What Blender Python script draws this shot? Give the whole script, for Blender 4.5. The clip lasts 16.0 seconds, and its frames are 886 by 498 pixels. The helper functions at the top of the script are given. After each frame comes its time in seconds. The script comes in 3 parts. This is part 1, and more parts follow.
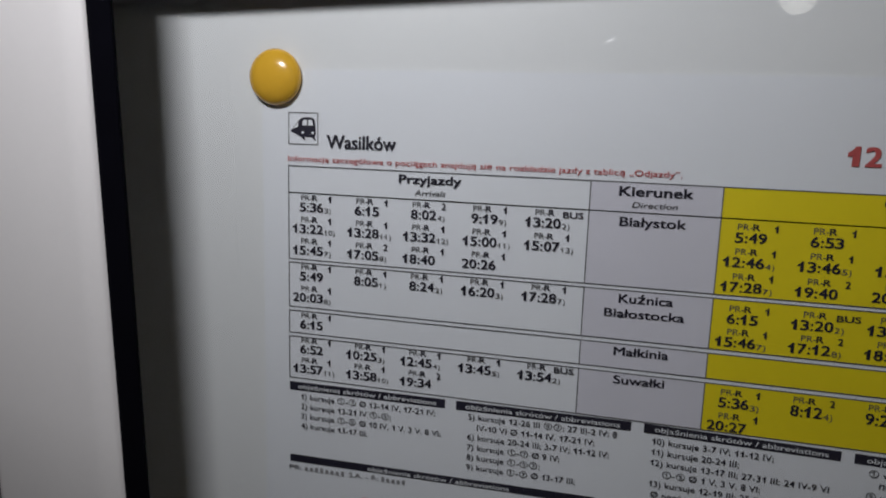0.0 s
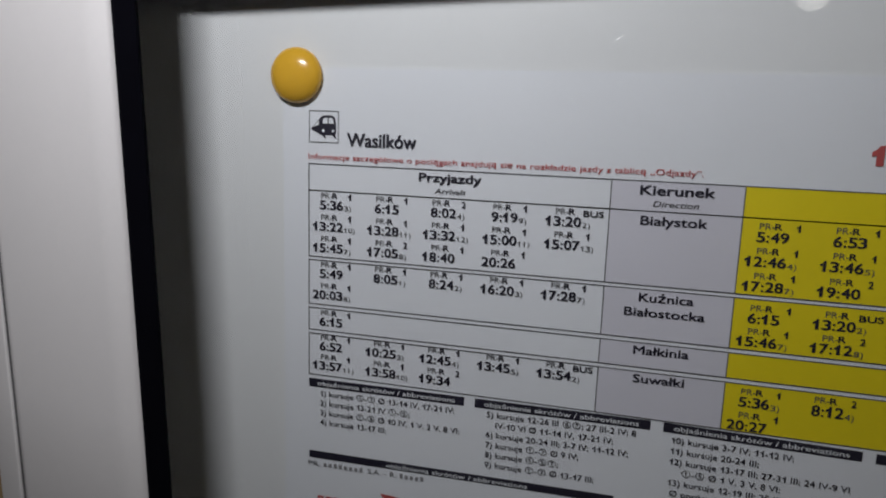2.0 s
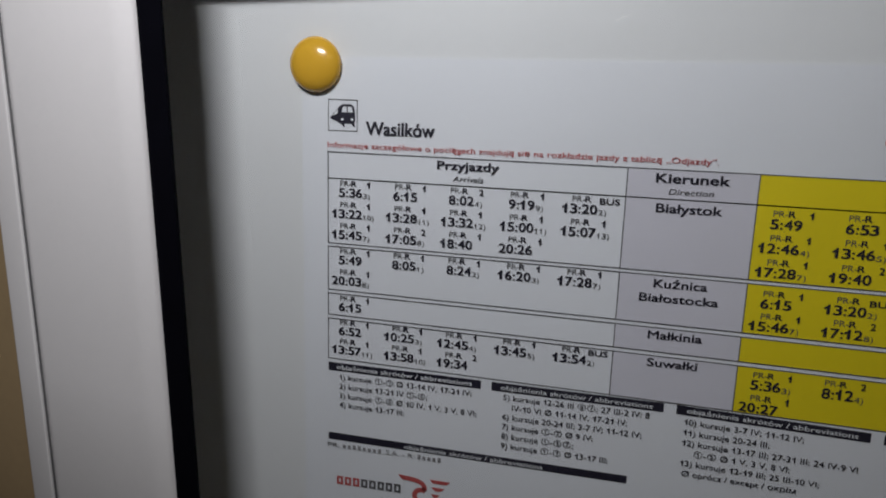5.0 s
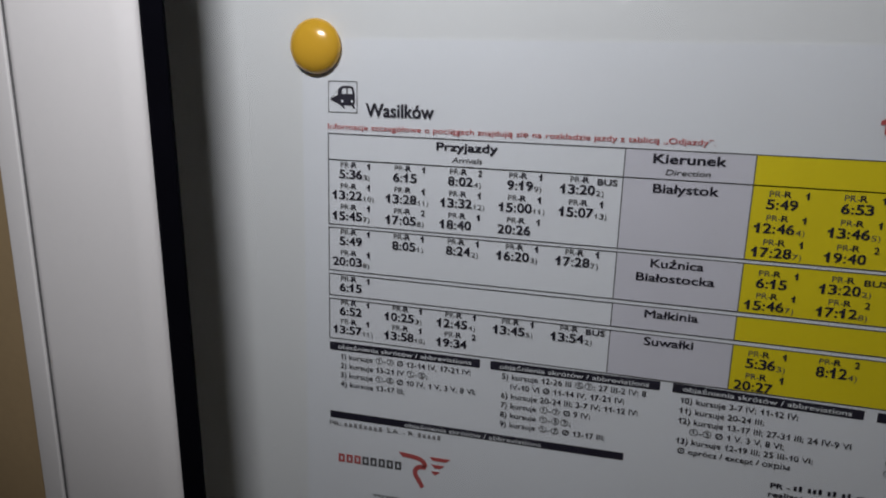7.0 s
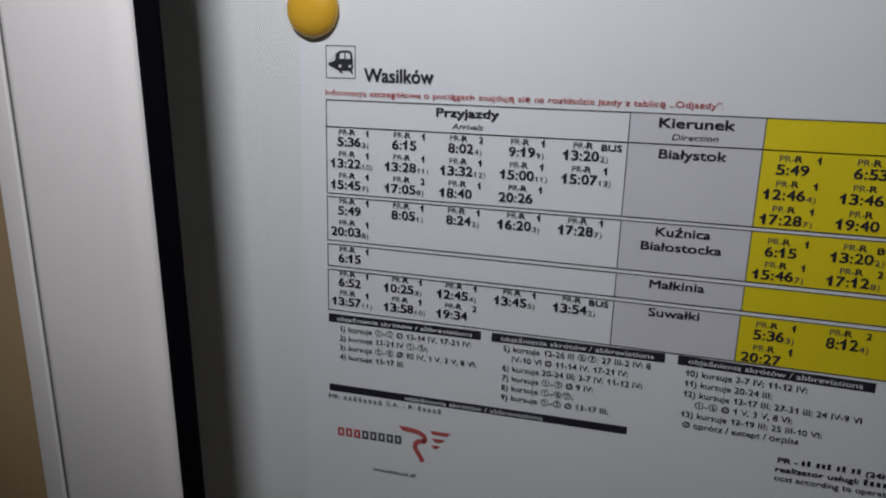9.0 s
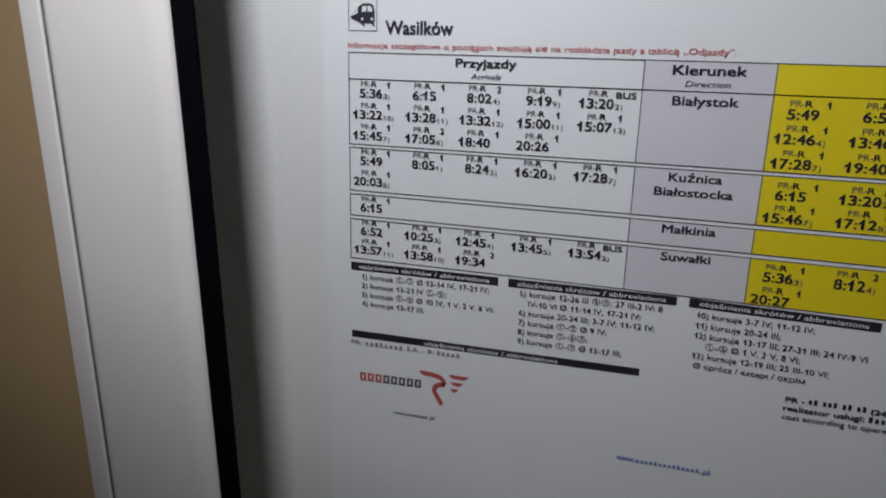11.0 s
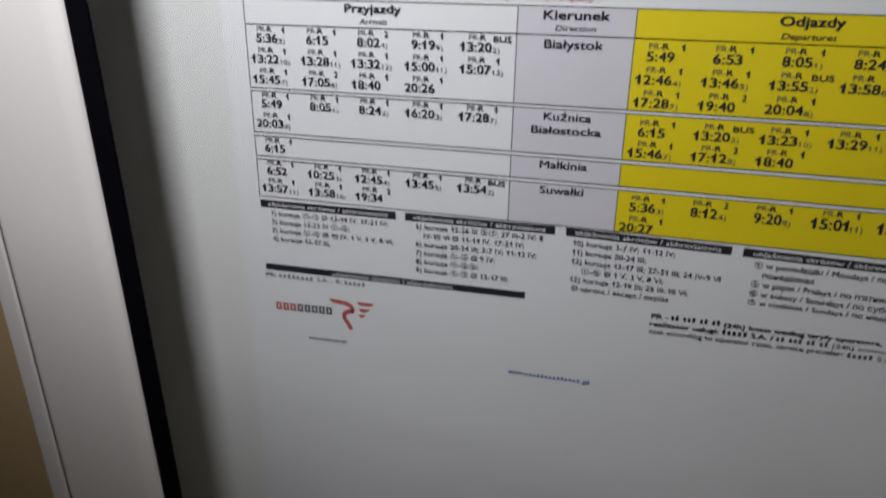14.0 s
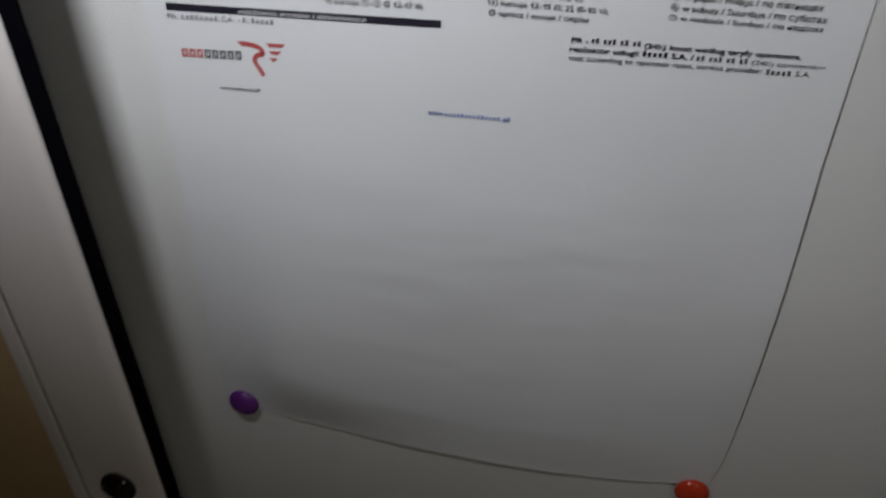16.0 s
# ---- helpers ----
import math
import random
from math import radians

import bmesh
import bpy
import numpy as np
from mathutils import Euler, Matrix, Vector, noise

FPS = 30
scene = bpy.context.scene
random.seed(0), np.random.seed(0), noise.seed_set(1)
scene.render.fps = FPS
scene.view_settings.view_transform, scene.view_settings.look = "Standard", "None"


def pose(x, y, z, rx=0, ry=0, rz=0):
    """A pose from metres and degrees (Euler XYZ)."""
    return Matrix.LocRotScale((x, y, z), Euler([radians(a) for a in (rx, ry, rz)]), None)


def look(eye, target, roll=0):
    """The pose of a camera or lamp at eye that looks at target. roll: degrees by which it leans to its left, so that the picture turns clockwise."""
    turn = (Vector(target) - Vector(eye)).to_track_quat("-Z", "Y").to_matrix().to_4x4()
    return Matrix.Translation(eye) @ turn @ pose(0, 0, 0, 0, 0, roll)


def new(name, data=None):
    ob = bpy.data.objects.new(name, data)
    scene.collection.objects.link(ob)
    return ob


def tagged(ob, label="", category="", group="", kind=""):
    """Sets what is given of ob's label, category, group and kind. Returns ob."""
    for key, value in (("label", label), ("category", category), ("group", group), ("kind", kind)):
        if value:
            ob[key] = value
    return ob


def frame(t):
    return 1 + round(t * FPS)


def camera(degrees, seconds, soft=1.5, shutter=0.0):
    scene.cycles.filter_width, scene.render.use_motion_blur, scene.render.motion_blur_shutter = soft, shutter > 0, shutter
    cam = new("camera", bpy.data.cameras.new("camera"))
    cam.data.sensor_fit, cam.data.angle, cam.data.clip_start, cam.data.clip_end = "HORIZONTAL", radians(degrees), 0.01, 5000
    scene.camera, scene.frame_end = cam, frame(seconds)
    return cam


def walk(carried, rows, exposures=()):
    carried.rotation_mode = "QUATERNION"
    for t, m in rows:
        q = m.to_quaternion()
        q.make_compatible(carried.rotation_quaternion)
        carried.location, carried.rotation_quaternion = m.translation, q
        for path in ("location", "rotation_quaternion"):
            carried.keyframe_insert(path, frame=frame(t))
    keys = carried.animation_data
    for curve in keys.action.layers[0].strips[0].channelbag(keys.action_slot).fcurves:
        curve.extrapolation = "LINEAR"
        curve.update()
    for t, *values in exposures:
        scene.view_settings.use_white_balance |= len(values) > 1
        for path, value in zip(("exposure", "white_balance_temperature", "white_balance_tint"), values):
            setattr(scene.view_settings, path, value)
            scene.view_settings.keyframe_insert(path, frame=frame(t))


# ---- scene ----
cam = camera(64.32, 16.0, 1.95, 0.5)
PATH = [
    (0, (-0.01119, -0.3609, 1.47797), (-0.12286, 0.11905, 1.39323), 1.79),
    (0.5, (-0.01242, -0.36131, 1.47786), (-0.1231, 0.11852, 1.39119), 1.77),
    (1, (-0.01021, -0.36012, 1.47912), (-0.12623, 0.11842, 1.39229), 1.72),
    (1.5, (-0.01394, -0.36197, 1.47705), (-0.12975, 0.11701, 1.39235), 1.86),
    (2, (-0.01642, -0.36305, 1.4788), (-0.13433, 0.11494, 1.39144), 1.87),
    (2.5, (-0.01549, -0.3661, 1.48109), (-0.13843, 0.10991, 1.38998), 1.82),
    (3, (-0.01964, -0.36723, 1.48296), (-0.14349, 0.10779, 1.38799), 1.80),
    (3.5, (-0.02235, -0.36933, 1.4829), (-0.14294, 0.10646, 1.38759), 1.86),
    (6, (-0.02441, -0.37177, 1.48211), (-0.14111, 0.10314, 1.378), 1.73),
    (6.5, (-0.02143, -0.37274, 1.47974), (-0.13991, 0.10129, 1.37365), 1.70),
    (7, (-0.02073, -0.37539, 1.48108), (-0.1396, 0.09751, 1.37049), 1.68),
    (7.5, (-0.01845, -0.37402, 1.47671), (-0.14054, 0.09789, 1.36541), 1.62),
    (8, (-0.02097, -0.37262, 1.47695), (-0.14194, 0.09868, 1.36185), 1.62),
    (8.5, (-0.01878, -0.36935, 1.47572), (-0.14241, 0.10076, 1.3586), 1.64),
    (9, (-0.01645, -0.36799, 1.46907), (-0.1417, 0.10124, 1.35016), 1.59),
    (11.5, (-0.01255, -0.39394, 1.44934), (-0.14658, 0.06917, 1.31679), 1.34),
    (12, (0.00031, -0.40181, 1.44562), (-0.12947, 0.06247, 1.31297), 1.47),
    (12.3, (0.00888, -0.40538, 1.44508), (-0.11544, 0.06046, 1.31266), 1.22),
    (12.5, (0.0148, -0.40117, 1.4439), (-0.10611, 0.0653, 1.31053), 1.29),
    (12.8, (0.02841, -0.40360, 1.44471), (-0.09322, 0.06223, 1.30976), 1.02),
    (13, (0.03931, -0.40179, 1.44631), (-0.07904, 0.06443, 1.30983), 1.18),
    (13.3, (0.04321, -0.40219, 1.45333), (-0.07226, 0.06178, 1.30703), 0.99),
    (13.5, (0.04277, -0.40098, 1.45768), (-0.0743, 0.06101, 1.30649), 0.96),
    (14, (0.03695, -0.4008, 1.47066), (-0.07276, 0.05133, 1.2875), 0.76),
    (14.3, (0.03640, -0.40158, 1.47154), (-0.07310, 0.03714, 1.25814), 0.24),
    (14.5, (0.03504, -0.39947, 1.4722), (-0.06895, 0.02921, 1.2368), 0.53),
    (14.7, (0.03911, -0.39779, 1.47083), (-0.06633, 0.01875, 1.21513), 0.12),
    (15, (0.04505, -0.39457, 1.47009), (-0.05654, 0.00056, 1.18103), 0.07),
    (15.3, (0.04514, -0.40296, 1.45329), (-0.04975, -0.02803, 1.13638), 0.76),
    (15.5, (0.04534, -0.41068, 1.44018), (-0.03907, -0.03653, 1.11942), 0.74),
    (15.6, (0.05318, -0.41248, 1.43108), (-0.02922, -0.03328, 1.11577), 1.89),
    (16, (0.07165, -0.41646, 1.39506), (-0.00351, -0.00157, 1.12634), 1.00),
]
# seconds, stops, kelvin, tint: the phone brightens and warms its picture on the way down
EXPOSURES = [(0.0, 0.0, 6500, 10), (9.0, 0.1, 6500, 10), (11.5, 0.46, 6550, 10), (12.5, 0.60, 6600, 10), (14.0, 0.72, 6700, 10), (15.0, 0.43, 6900, 11), (15.5, 0.70, 7200, 12), (16.0, 1.25, 6600, 10)]
CLOCK_GLOW = 4.2
LAMP_WATTS, LAMP_COLOR = 1.80, (1.0, 0.985, 1.01)
FILL_WATTS = 4.6
GLINT_AT, ARC_AT, ARC_TURN = (-2.99, -4.30, 2.28), (-0.004, -4.99, 1.985), 24
# the path is given square to the poster; the case itself hangs plumb, 2 degrees off it
LEVEL = pose(0, 0, 1.3) @ pose(0, 0, 0, 0, 2, 0) @ pose(0, 0, -1.3)
walk(cam, [(t, LEVEL @ look(eye, target, roll)) for t, eye, target, roll in PATH], EXPOSURES)

# ---- light ----
world = bpy.data.worlds.new("night")
scene.world = world
world.use_nodes = True
world.node_tree.nodes["Background"].inputs[0].default_value = (0.03, 0.035, 0.05, 1)
world.node_tree.nodes["Background"].inputs[1].default_value = 0.3
LAMP_AT, LAMP_AIM, LAMP_ROLL = Vector((-0.1535, -0.385, 1.755)), Vector((-0.11, 0.0, 1.56)), -2
tube_light = bpy.data.lights.new("tube_light", "AREA")
tube_light.shape, tube_light.size, tube_light.size_y = "RECTANGLE", 0.115, 0.012
tube_light.energy, tube_light.color = LAMP_WATTS, LAMP_COLOR
new("tube_light", tube_light).matrix_world = look(LAMP_AT, LAMP_AIM, LAMP_ROLL)


# unseen lamp, added as weak warm fill from the right
FILL_AT = Vector((1.6, -2.2, 2.655))
fill_light = bpy.data.lights.new("fill_light", "AREA")
fill_light.shape, fill_light.size, fill_light.size_y = "RECTANGLE", 0.55, 0.55
fill_light.energy, fill_light.color = FILL_WATTS, (1.0, 0.88, 0.72)
new("fill_light", fill_light).matrix_world = pose(*FILL_AT)


# ---- materials ----
def material(name, color, rough=0.5, metal=0.0, vary=0.06, scale=30.0, bump=0.0, bump_scale=200.0, coat=0.0, stretch=(1, 1, 1), emit=0.0, island=False):
    mat = bpy.data.materials.new(name)
    mat.use_nodes = True
    nodes, links = mat.node_tree.nodes, mat.node_tree.links
    bsdf = nodes["Principled BSDF"]
    bsdf.inputs["Roughness"].default_value = rough
    bsdf.inputs["Metallic"].default_value = metal
    bsdf.inputs["Coat Weight"].default_value = coat
    coord = nodes.new("ShaderNodeTexCoord")
    mapping = nodes.new("ShaderNodeMapping")
    mapping.inputs["Scale"].default_value = stretch
    links.new(coord.outputs["Object"], mapping.inputs["Vector"])
    big, fine = nodes.new("ShaderNodeTexNoise"), nodes.new("ShaderNodeTexNoise")
    big.inputs["Scale"].default_value, big.inputs["Detail"].default_value = scale, 5
    fine.inputs["Scale"].default_value, fine.inputs["Detail"].default_value = bump_scale, 4
    for n in (big, fine):
        links.new(mapping.outputs[0], n.inputs["Vector"])
    both = nodes.new("ShaderNodeMath")
    both.operation = "MULTIPLY_ADD"
    links.new(fine.outputs["Fac"], both.inputs[0])
    both.inputs[1].default_value = 0.4
    links.new(big.outputs["Fac"], both.inputs[2])
    ramp = nodes.new("ShaderNodeMapRange")
    ramp.inputs["From Min"].default_value, ramp.inputs["From Max"].default_value = 0.35, 1.05
    ramp.inputs["To Min"].default_value, ramp.inputs["To Max"].default_value = 1 - vary, 1 + vary
    links.new(both.outputs[0], ramp.inputs["Value"])
    tint = nodes.new("ShaderNodeVectorMath")
    tint.operation = "SCALE"
    tint.inputs[0].default_value = color
    links.new(ramp.outputs[0], tint.inputs["Scale"])
    links.new(tint.outputs[0], bsdf.inputs["Base Color"])
    if bump:
        b = nodes.new("ShaderNodeBump")
        b.inputs["Strength"].default_value, b.inputs["Distance"].default_value = bump, 0.001
        links.new(both.outputs[0], b.inputs["Height"])
        links.new(b.outputs[0], bsdf.inputs["Normal"])
    if emit:
        links.new(tint.outputs[0], bsdf.inputs["Emission Color"])
        bsdf.inputs["Emission Strength"].default_value = emit
    return mat


PAPER = material("paper", (0.79, 0.82, 0.88), 0.6, vary=0.035, scale=9, bump=0.05, bump_scale=900)
INK = material("ink", (0.016, 0.015, 0.03), 0.5, vary=0.3, scale=60)
GREY_INK = material("grey_ink", (0.09, 0.09, 0.1), 0.5, vary=0.3, scale=60)
RED_INK = material("red_ink", (0.50, 0.095, 0.095), 0.5, vary=0.15, scale=60)
BLUE_INK = material("blue_ink", (0.16, 0.23, 0.52), 0.5, vary=0.15, scale=60)
MASK_INK = material("mask_ink", (0.26, 0.26, 0.28), 0.5, vary=0.3, scale=900)
YELLOW_INK = material("yellow_ink", (0.82, 0.67, 0.012), 0.5, vary=0.05, scale=25)
PANEL_INK = material("panel_ink", (0.665, 0.665, 0.75), 0.55, vary=0.04, scale=30)
WHITE_INK = material("white_print", (0.76, 0.79, 0.84), 0.55, vary=0.05, scale=60)
ENAMEL = material("enamel", (0.77, 0.79, 0.815), 0.3, vary=0.03, scale=7)
COAT = material("powder_coat", (0.735, 0.728, 0.735), 0.4, vary=0.025, scale=9)
RUBBER = material("rubber", (0.002, 0.002, 0.004), 0.9, vary=0.2, scale=60)
RUBBER.node_tree.nodes["Principled BSDF"].inputs["Specular IOR Level"].default_value = 0.04
GROOVE = material("groove_grey", (0.12, 0.12, 0.125), 0.8, vary=0.2)
DARK_METAL = material("dark_metal", (0.05, 0.05, 0.052), 0.5, vary=0.1)
PLASTER = material("plaster", (0.43, 0.312, 0.172), 0.85, vary=0.10, scale=5, bump=0.4, bump_scale=180)
CONCRETE = material("concrete", (0.22, 0.21, 0.20), 0.85, vary=0.18, scale=4, bump=0.4, bump_scale=90)
CEILING = material("ceiling_paint", (0.3, 0.3, 0.29), 0.8, vary=0.06, scale=3)
YELLOW_PLASTIC = material("yellow_plastic", (0.76, 0.43, 0.04), 0.2, vary=0.04, scale=60, coat=0.3)
RED_PLASTIC = material("red_plastic", (0.62, 0.045, 0.012), 0.22, vary=0.04, scale=60, coat=0.3)
PURPLE_PLASTIC = material("purple_plastic", (0.13, 0.02, 0.24), 0.22, vary=0.04, scale=60, coat=0.3)
BLACK_CHROME = material("black_chrome", (0.004, 0.0035, 0.003), 0.06, vary=0.1, scale=60)
LAMP_BODY = material("lamp_body", (0.6, 0.6, 0.6), 0.4)
CLOCK_FACE = material("clock_face", (0.85, 0.83, 0.78), 0.4, vary=0.02, emit=CLOCK_GLOW)
BULB = material("bulb", (1.0, 0.95, 0.9), 0.4, vary=0.01, emit=60.0)
ARC_GLOW = material("arc_glow", (0.95, 0.97, 1.0), 0.4, vary=0.01, emit=6.0)
GLASS = bpy.data.materials.new("glass")
GLASS.use_nodes = True
_n, _l = GLASS.node_tree.nodes, GLASS.node_tree.links
_n.remove(_n["Principled BSDF"])
_clear, _gloss, _mix = _n.new("ShaderNodeBsdfTransparent"), _n.new("ShaderNodeBsdfGlossy"), _n.new("ShaderNodeMixShader")
_clear.inputs["Color"].default_value = (0.99, 0.995, 0.992, 1)
_gloss.inputs["Roughness"].default_value = 0.0
_facing, _power, _schlick = _n.new("ShaderNodeLayerWeight"), _n.new("ShaderNodeMath"), _n.new("ShaderNodeMath")
_facing.inputs["Blend"].default_value = 0.5
_power.operation, _schlick.operation = "POWER", "MULTIPLY_ADD"
_power.inputs[1].default_value = 5.0
_schlick.inputs[1].default_value, _schlick.inputs[2].default_value = 0.96, 0.04
_l.new(_facing.outputs["Facing"], _power.inputs[0])
_l.new(_power.outputs[0], _schlick.inputs[0])
_l.new(_schlick.outputs[0], _mix.inputs[0])
_l.new(_clear.outputs[0], _mix.inputs[1])
_l.new(_gloss.outputs[0], _mix.inputs[2])
_l.new(_mix.outputs[0], _n["Material Output"].inputs["Surface"])


# ---- builders ----
def mesh_from(name, bm, mat, smooth=False):
    me = bpy.data.meshes.new(name)
    bmesh.ops.recalc_face_normals(bm, faces=bm.faces)
    bm.to_mesh(me)
    bm.free()
    me.materials.append(mat)
    if smooth:
        for p in me.polygons:
            p.use_smooth = True
        me.set_sharp_from_angle(angle=radians(50))
    return me


def part(name, bm, mat, parent=None, label="", smooth=False):
    ob = new(name, mesh_from(name, bm, mat, smooth))
    if parent:
        ob.parent = parent
    if label:
        tagged(ob, label)
    return ob


def box(x0, x1, y0, y1, z0, z1, bevel=0.0, bm=None):
    bm = bm or bmesh.new()
    made = bmesh.ops.create_cube(bm, size=1.0, matrix=Matrix.LocRotScale(((x0 + x1) / 2, (y0 + y1) / 2, (z0 + z1) / 2), None, (x1 - x0, y1 - y0, z1 - z0)))
    if bevel:
        edges = list({e for v in made["verts"] for e in v.link_edges})
        bmesh.ops.bevel(bm, geom=edges, offset=bevel, segments=2, affect="EDGES")
    return bm


def lathe(profile, turns=40):
    """A turned solid: profile of (radius, height); it grows along -y."""
    bm = bmesh.new()
    rings = []
    for r, h in profile:
        if r < 1e-6:
            rings.append([bm.verts.new((0, -h, 0))])
        else:
            rings.append([bm.verts.new((r * math.cos(a), -h, r * math.sin(a))) for a in (2 * math.pi * i / turns for i in range(turns))])
    for a, b in zip(rings, rings[1:]):
        for i in range(turns):
            j = (i + 1) % turns
            loop = [a[i % len(a)], a[j % len(a)], b[j % len(b)], b[i % len(b)]]
            loop = list(dict.fromkeys(loop))
            if len(loop) > 2:
                bm.faces.new(loop)
    return bm


def flat(points, y):
    """A flat printed shape in the poster's plane, a hair proud of the sheet."""
    bm = bmesh.new()
    bm.faces.new([bm.verts.new((x, y, z)) for x, z in points])
    bmesh.ops.triangulate(bm, faces=bm.faces[:])
    return bm


def rect(x0, x1, z0, z1):
    return [(x0, z0), (x1, z0), (x1, z1), (x0, z1)]


def disc(x, z, r, n=20):
    return [(x + r * math.cos(2 * math.pi * i / n), z + r * math.sin(2 * math.pi * i / n)) for i in range(n)]


def stroke(points, width, y):
    """A ribbon of even width along a line of points."""
    bm, rows = bmesh.new(), []
    for i, (x, z) in enumerate(points):
        a, b = points[max(i - 1, 0)], points[min(i + 1, len(points) - 1)]
        d = Vector((b[0] - a[0], b[1] - a[1])).normalized() * width / 2
        rows.append((bm.verts.new((x - d.y, y, z + d.x)), bm.verts.new((x + d.y, y, z - d.x))))
    for a, b in zip(rows, rows[1:]):
        bm.faces.new((a[0], a[1], b[1], b[0]))
    return bm


# ---- the place around ----
def structure(name, bm, mat, label, category):
    return tagged(part(name, bm, mat), label, category, kind="structure")


structure("wall_north", box(-3, 3, 0.03, 0.25, 0, 2.7), PLASTER, "ochre painted plaster wall behind the display case", "wall")
structure("wall_south", box(-3, 3, -5.2, -5.0, 0, 2.7), CONCRETE, "plain dark grey wall opposite the display case", "wall")
structure("wall_west", box(-3.2, -3, -5.2, 0.25, 0, 2.7), CONCRETE, "plain grey side wall of the hall", "wall")
structure("wall_east", box(3, 3.2, -5.2, 0.25, 0, 2.7), CONCRETE, "plain grey side wall of the hall", "wall")
structure("floor", box(-3.2, 3.2, -5.2, 0.25, -0.1, 0), CONCRETE, "grey concrete floor of the hall", "floor")
structure("ceiling", box(-3.2, 3.2, -5.2, 0.25, 2.7, 2.8), CEILING, "plain grey painted ceiling", "ceiling")

# ---- small tube lamp above the case: light follows the shadows, fixture and arm invented ----
lamp = tagged(new("case_lamp"), "small white tube lamp, unseen, on an assumed wall arm, switched on", "lamp")
lamp.matrix_world = look(LAMP_AT, LAMP_AIM, LAMP_ROLL)
part("housing", box(-0.070, 0.070, -0.012, 0.014, 0.003, 0.020, 0.003), LAMP_BODY, lamp)
for u in (-0.0710, 0.0600):
    part("end_cap", box(u, u + 0.011, -0.010, 0.012, -0.004, 0.004, 0.001), LAMP_BODY, lamp)
# plate added to dim the light low on the board; no such part known
part("cutoff_plate", box(-0.097, 0.097, -0.0217, -0.0207, -0.0275, 0.020), LAMP_BODY, lamp, "thin metal plate added to dim the light low on the board")
part("cutoff_bracket", box(-0.03, 0.03, -0.0208, -0.0119, 0.006, 0.014), LAMP_BODY, lamp)
ARM = ((-0.152, -0.397, 1.767), (-0.152, -0.397, 1.815), (-0.152, -0.365, 1.84), (-0.152, 0.03, 1.84))
for a, b in zip(ARM, ARM[1:]):
    a, b = Vector(a), Vector(b)
    bm = bmesh.new()
    bmesh.ops.create_cone(bm, segments=12, radius1=0.005, radius2=0.005, depth=(b - a).length + 0.006, cap_ends=True)
    bmesh.ops.transform(bm, matrix=lamp.matrix_world.inverted() @ Matrix.Translation((a + b) / 2) @ (b - a).to_track_quat("Z", "Y").to_matrix().to_4x4(), verts=bm.verts)
    part("arm", bm, LAMP_BODY, lamp)
bm = lathe([(0, 0), (0.03, 0), (0.03, 0.006), (0.012, 0.012), (0, 0.012)])
bmesh.ops.transform(bm, matrix=lamp.matrix_world.inverted() @ Matrix.Translation((-0.152, 0.03, 1.84)), verts=bm.verts)
part("wall_plate", bm, LAMP_BODY, lamp)

# ---- clock on the opposite wall, seen in the glass ----
clock = tagged(new("wall_clock"), "round white lit station clock with black hour marks on the wall", "clock")
clock.matrix_world = pose(1.136, -5.0, 2.3535, 0, 0, 180) @ Matrix.Scale(0.755, 4)
part("clock_case", lathe([(0, 0), (0.158, 0), (0.162, 0.006), (0.162, 0.05), (0.155, 0.056), (0.153, 0.045), (0, 0.045)]), LAMP_BODY, clock)
part("dial", lathe([(0.152, 0.0455), (0.15, 0.0475), (0, 0.0475)]), CLOCK_FACE, clock, "lit white dial")
for i in range(12):
    a = radians(30 * i)
    m = Matrix.Rotation(a, 4, "Y")
    bm = box(-0.009, 0.009, -0.050, -0.048, 0.102, 0.141)
    bmesh.ops.transform(bm, matrix=m, verts=bm.verts)
    part("hour_mark", bm, INK, clock)
for angle, length, width in ((300, 0.085, 0.012), (48, 0.125, 0.008)):
    bm = box(-width / 2, width / 2, -0.053, -0.051, -0.02, length)
    bmesh.ops.transform(bm, matrix=Matrix.Rotation(radians(angle), 4, "Y"), verts=bm.verts)
    part("pointer", bm, INK, clock)

# ---- hall lamps: an unseen fill, and two assumed behind glints in the glass ----
# fixture made up to carry the added fill light
fill_fixture = tagged(new("fill_fixture"), "square white ceiling fixture, unseen, added as fill light", "lamp")
fill_fixture.location = FILL_AT
part("lamp_frame", box(-0.30, 0.30, -0.30, 0.30, 0.004, 0.045, 0.006), LAMP_BODY, fill_fixture)
signal_lamp = tagged(new("signal_lamp"), "tiny bright round lamp on the side wall", "lamp")
signal_lamp.matrix_world = pose(*GLINT_AT, 0, 0, 90)
part("lamp_base", lathe([(0, 0), (0.03, 0), (0.03, 0.012), (0.014, 0.02), (0, 0.02)]), DARK_METAL, signal_lamp)
part("bulb", lathe([(0.004, 0.02), (0.0045, 0.026), (0.003, 0.031), (0, 0.032)]), BULB, signal_lamp, "bright bulb")
# source of the arc glint unknown; body and glowing edge made up for it
arc_lamp = tagged(new("arc_glint_lamp"), "dark round body with a lit curved edge, assumed for the arc glint", "lamp")
arc_lamp.matrix_world = pose(*ARC_AT, 0, 0, 180)
part("lamp_base", lathe([(0, 0), (0.13, 0), (0.13, 0.03), (0.11, 0.045), (0, 0.05)]), DARK_METAL, arc_lamp)
bm = bmesh.new()
rings = []
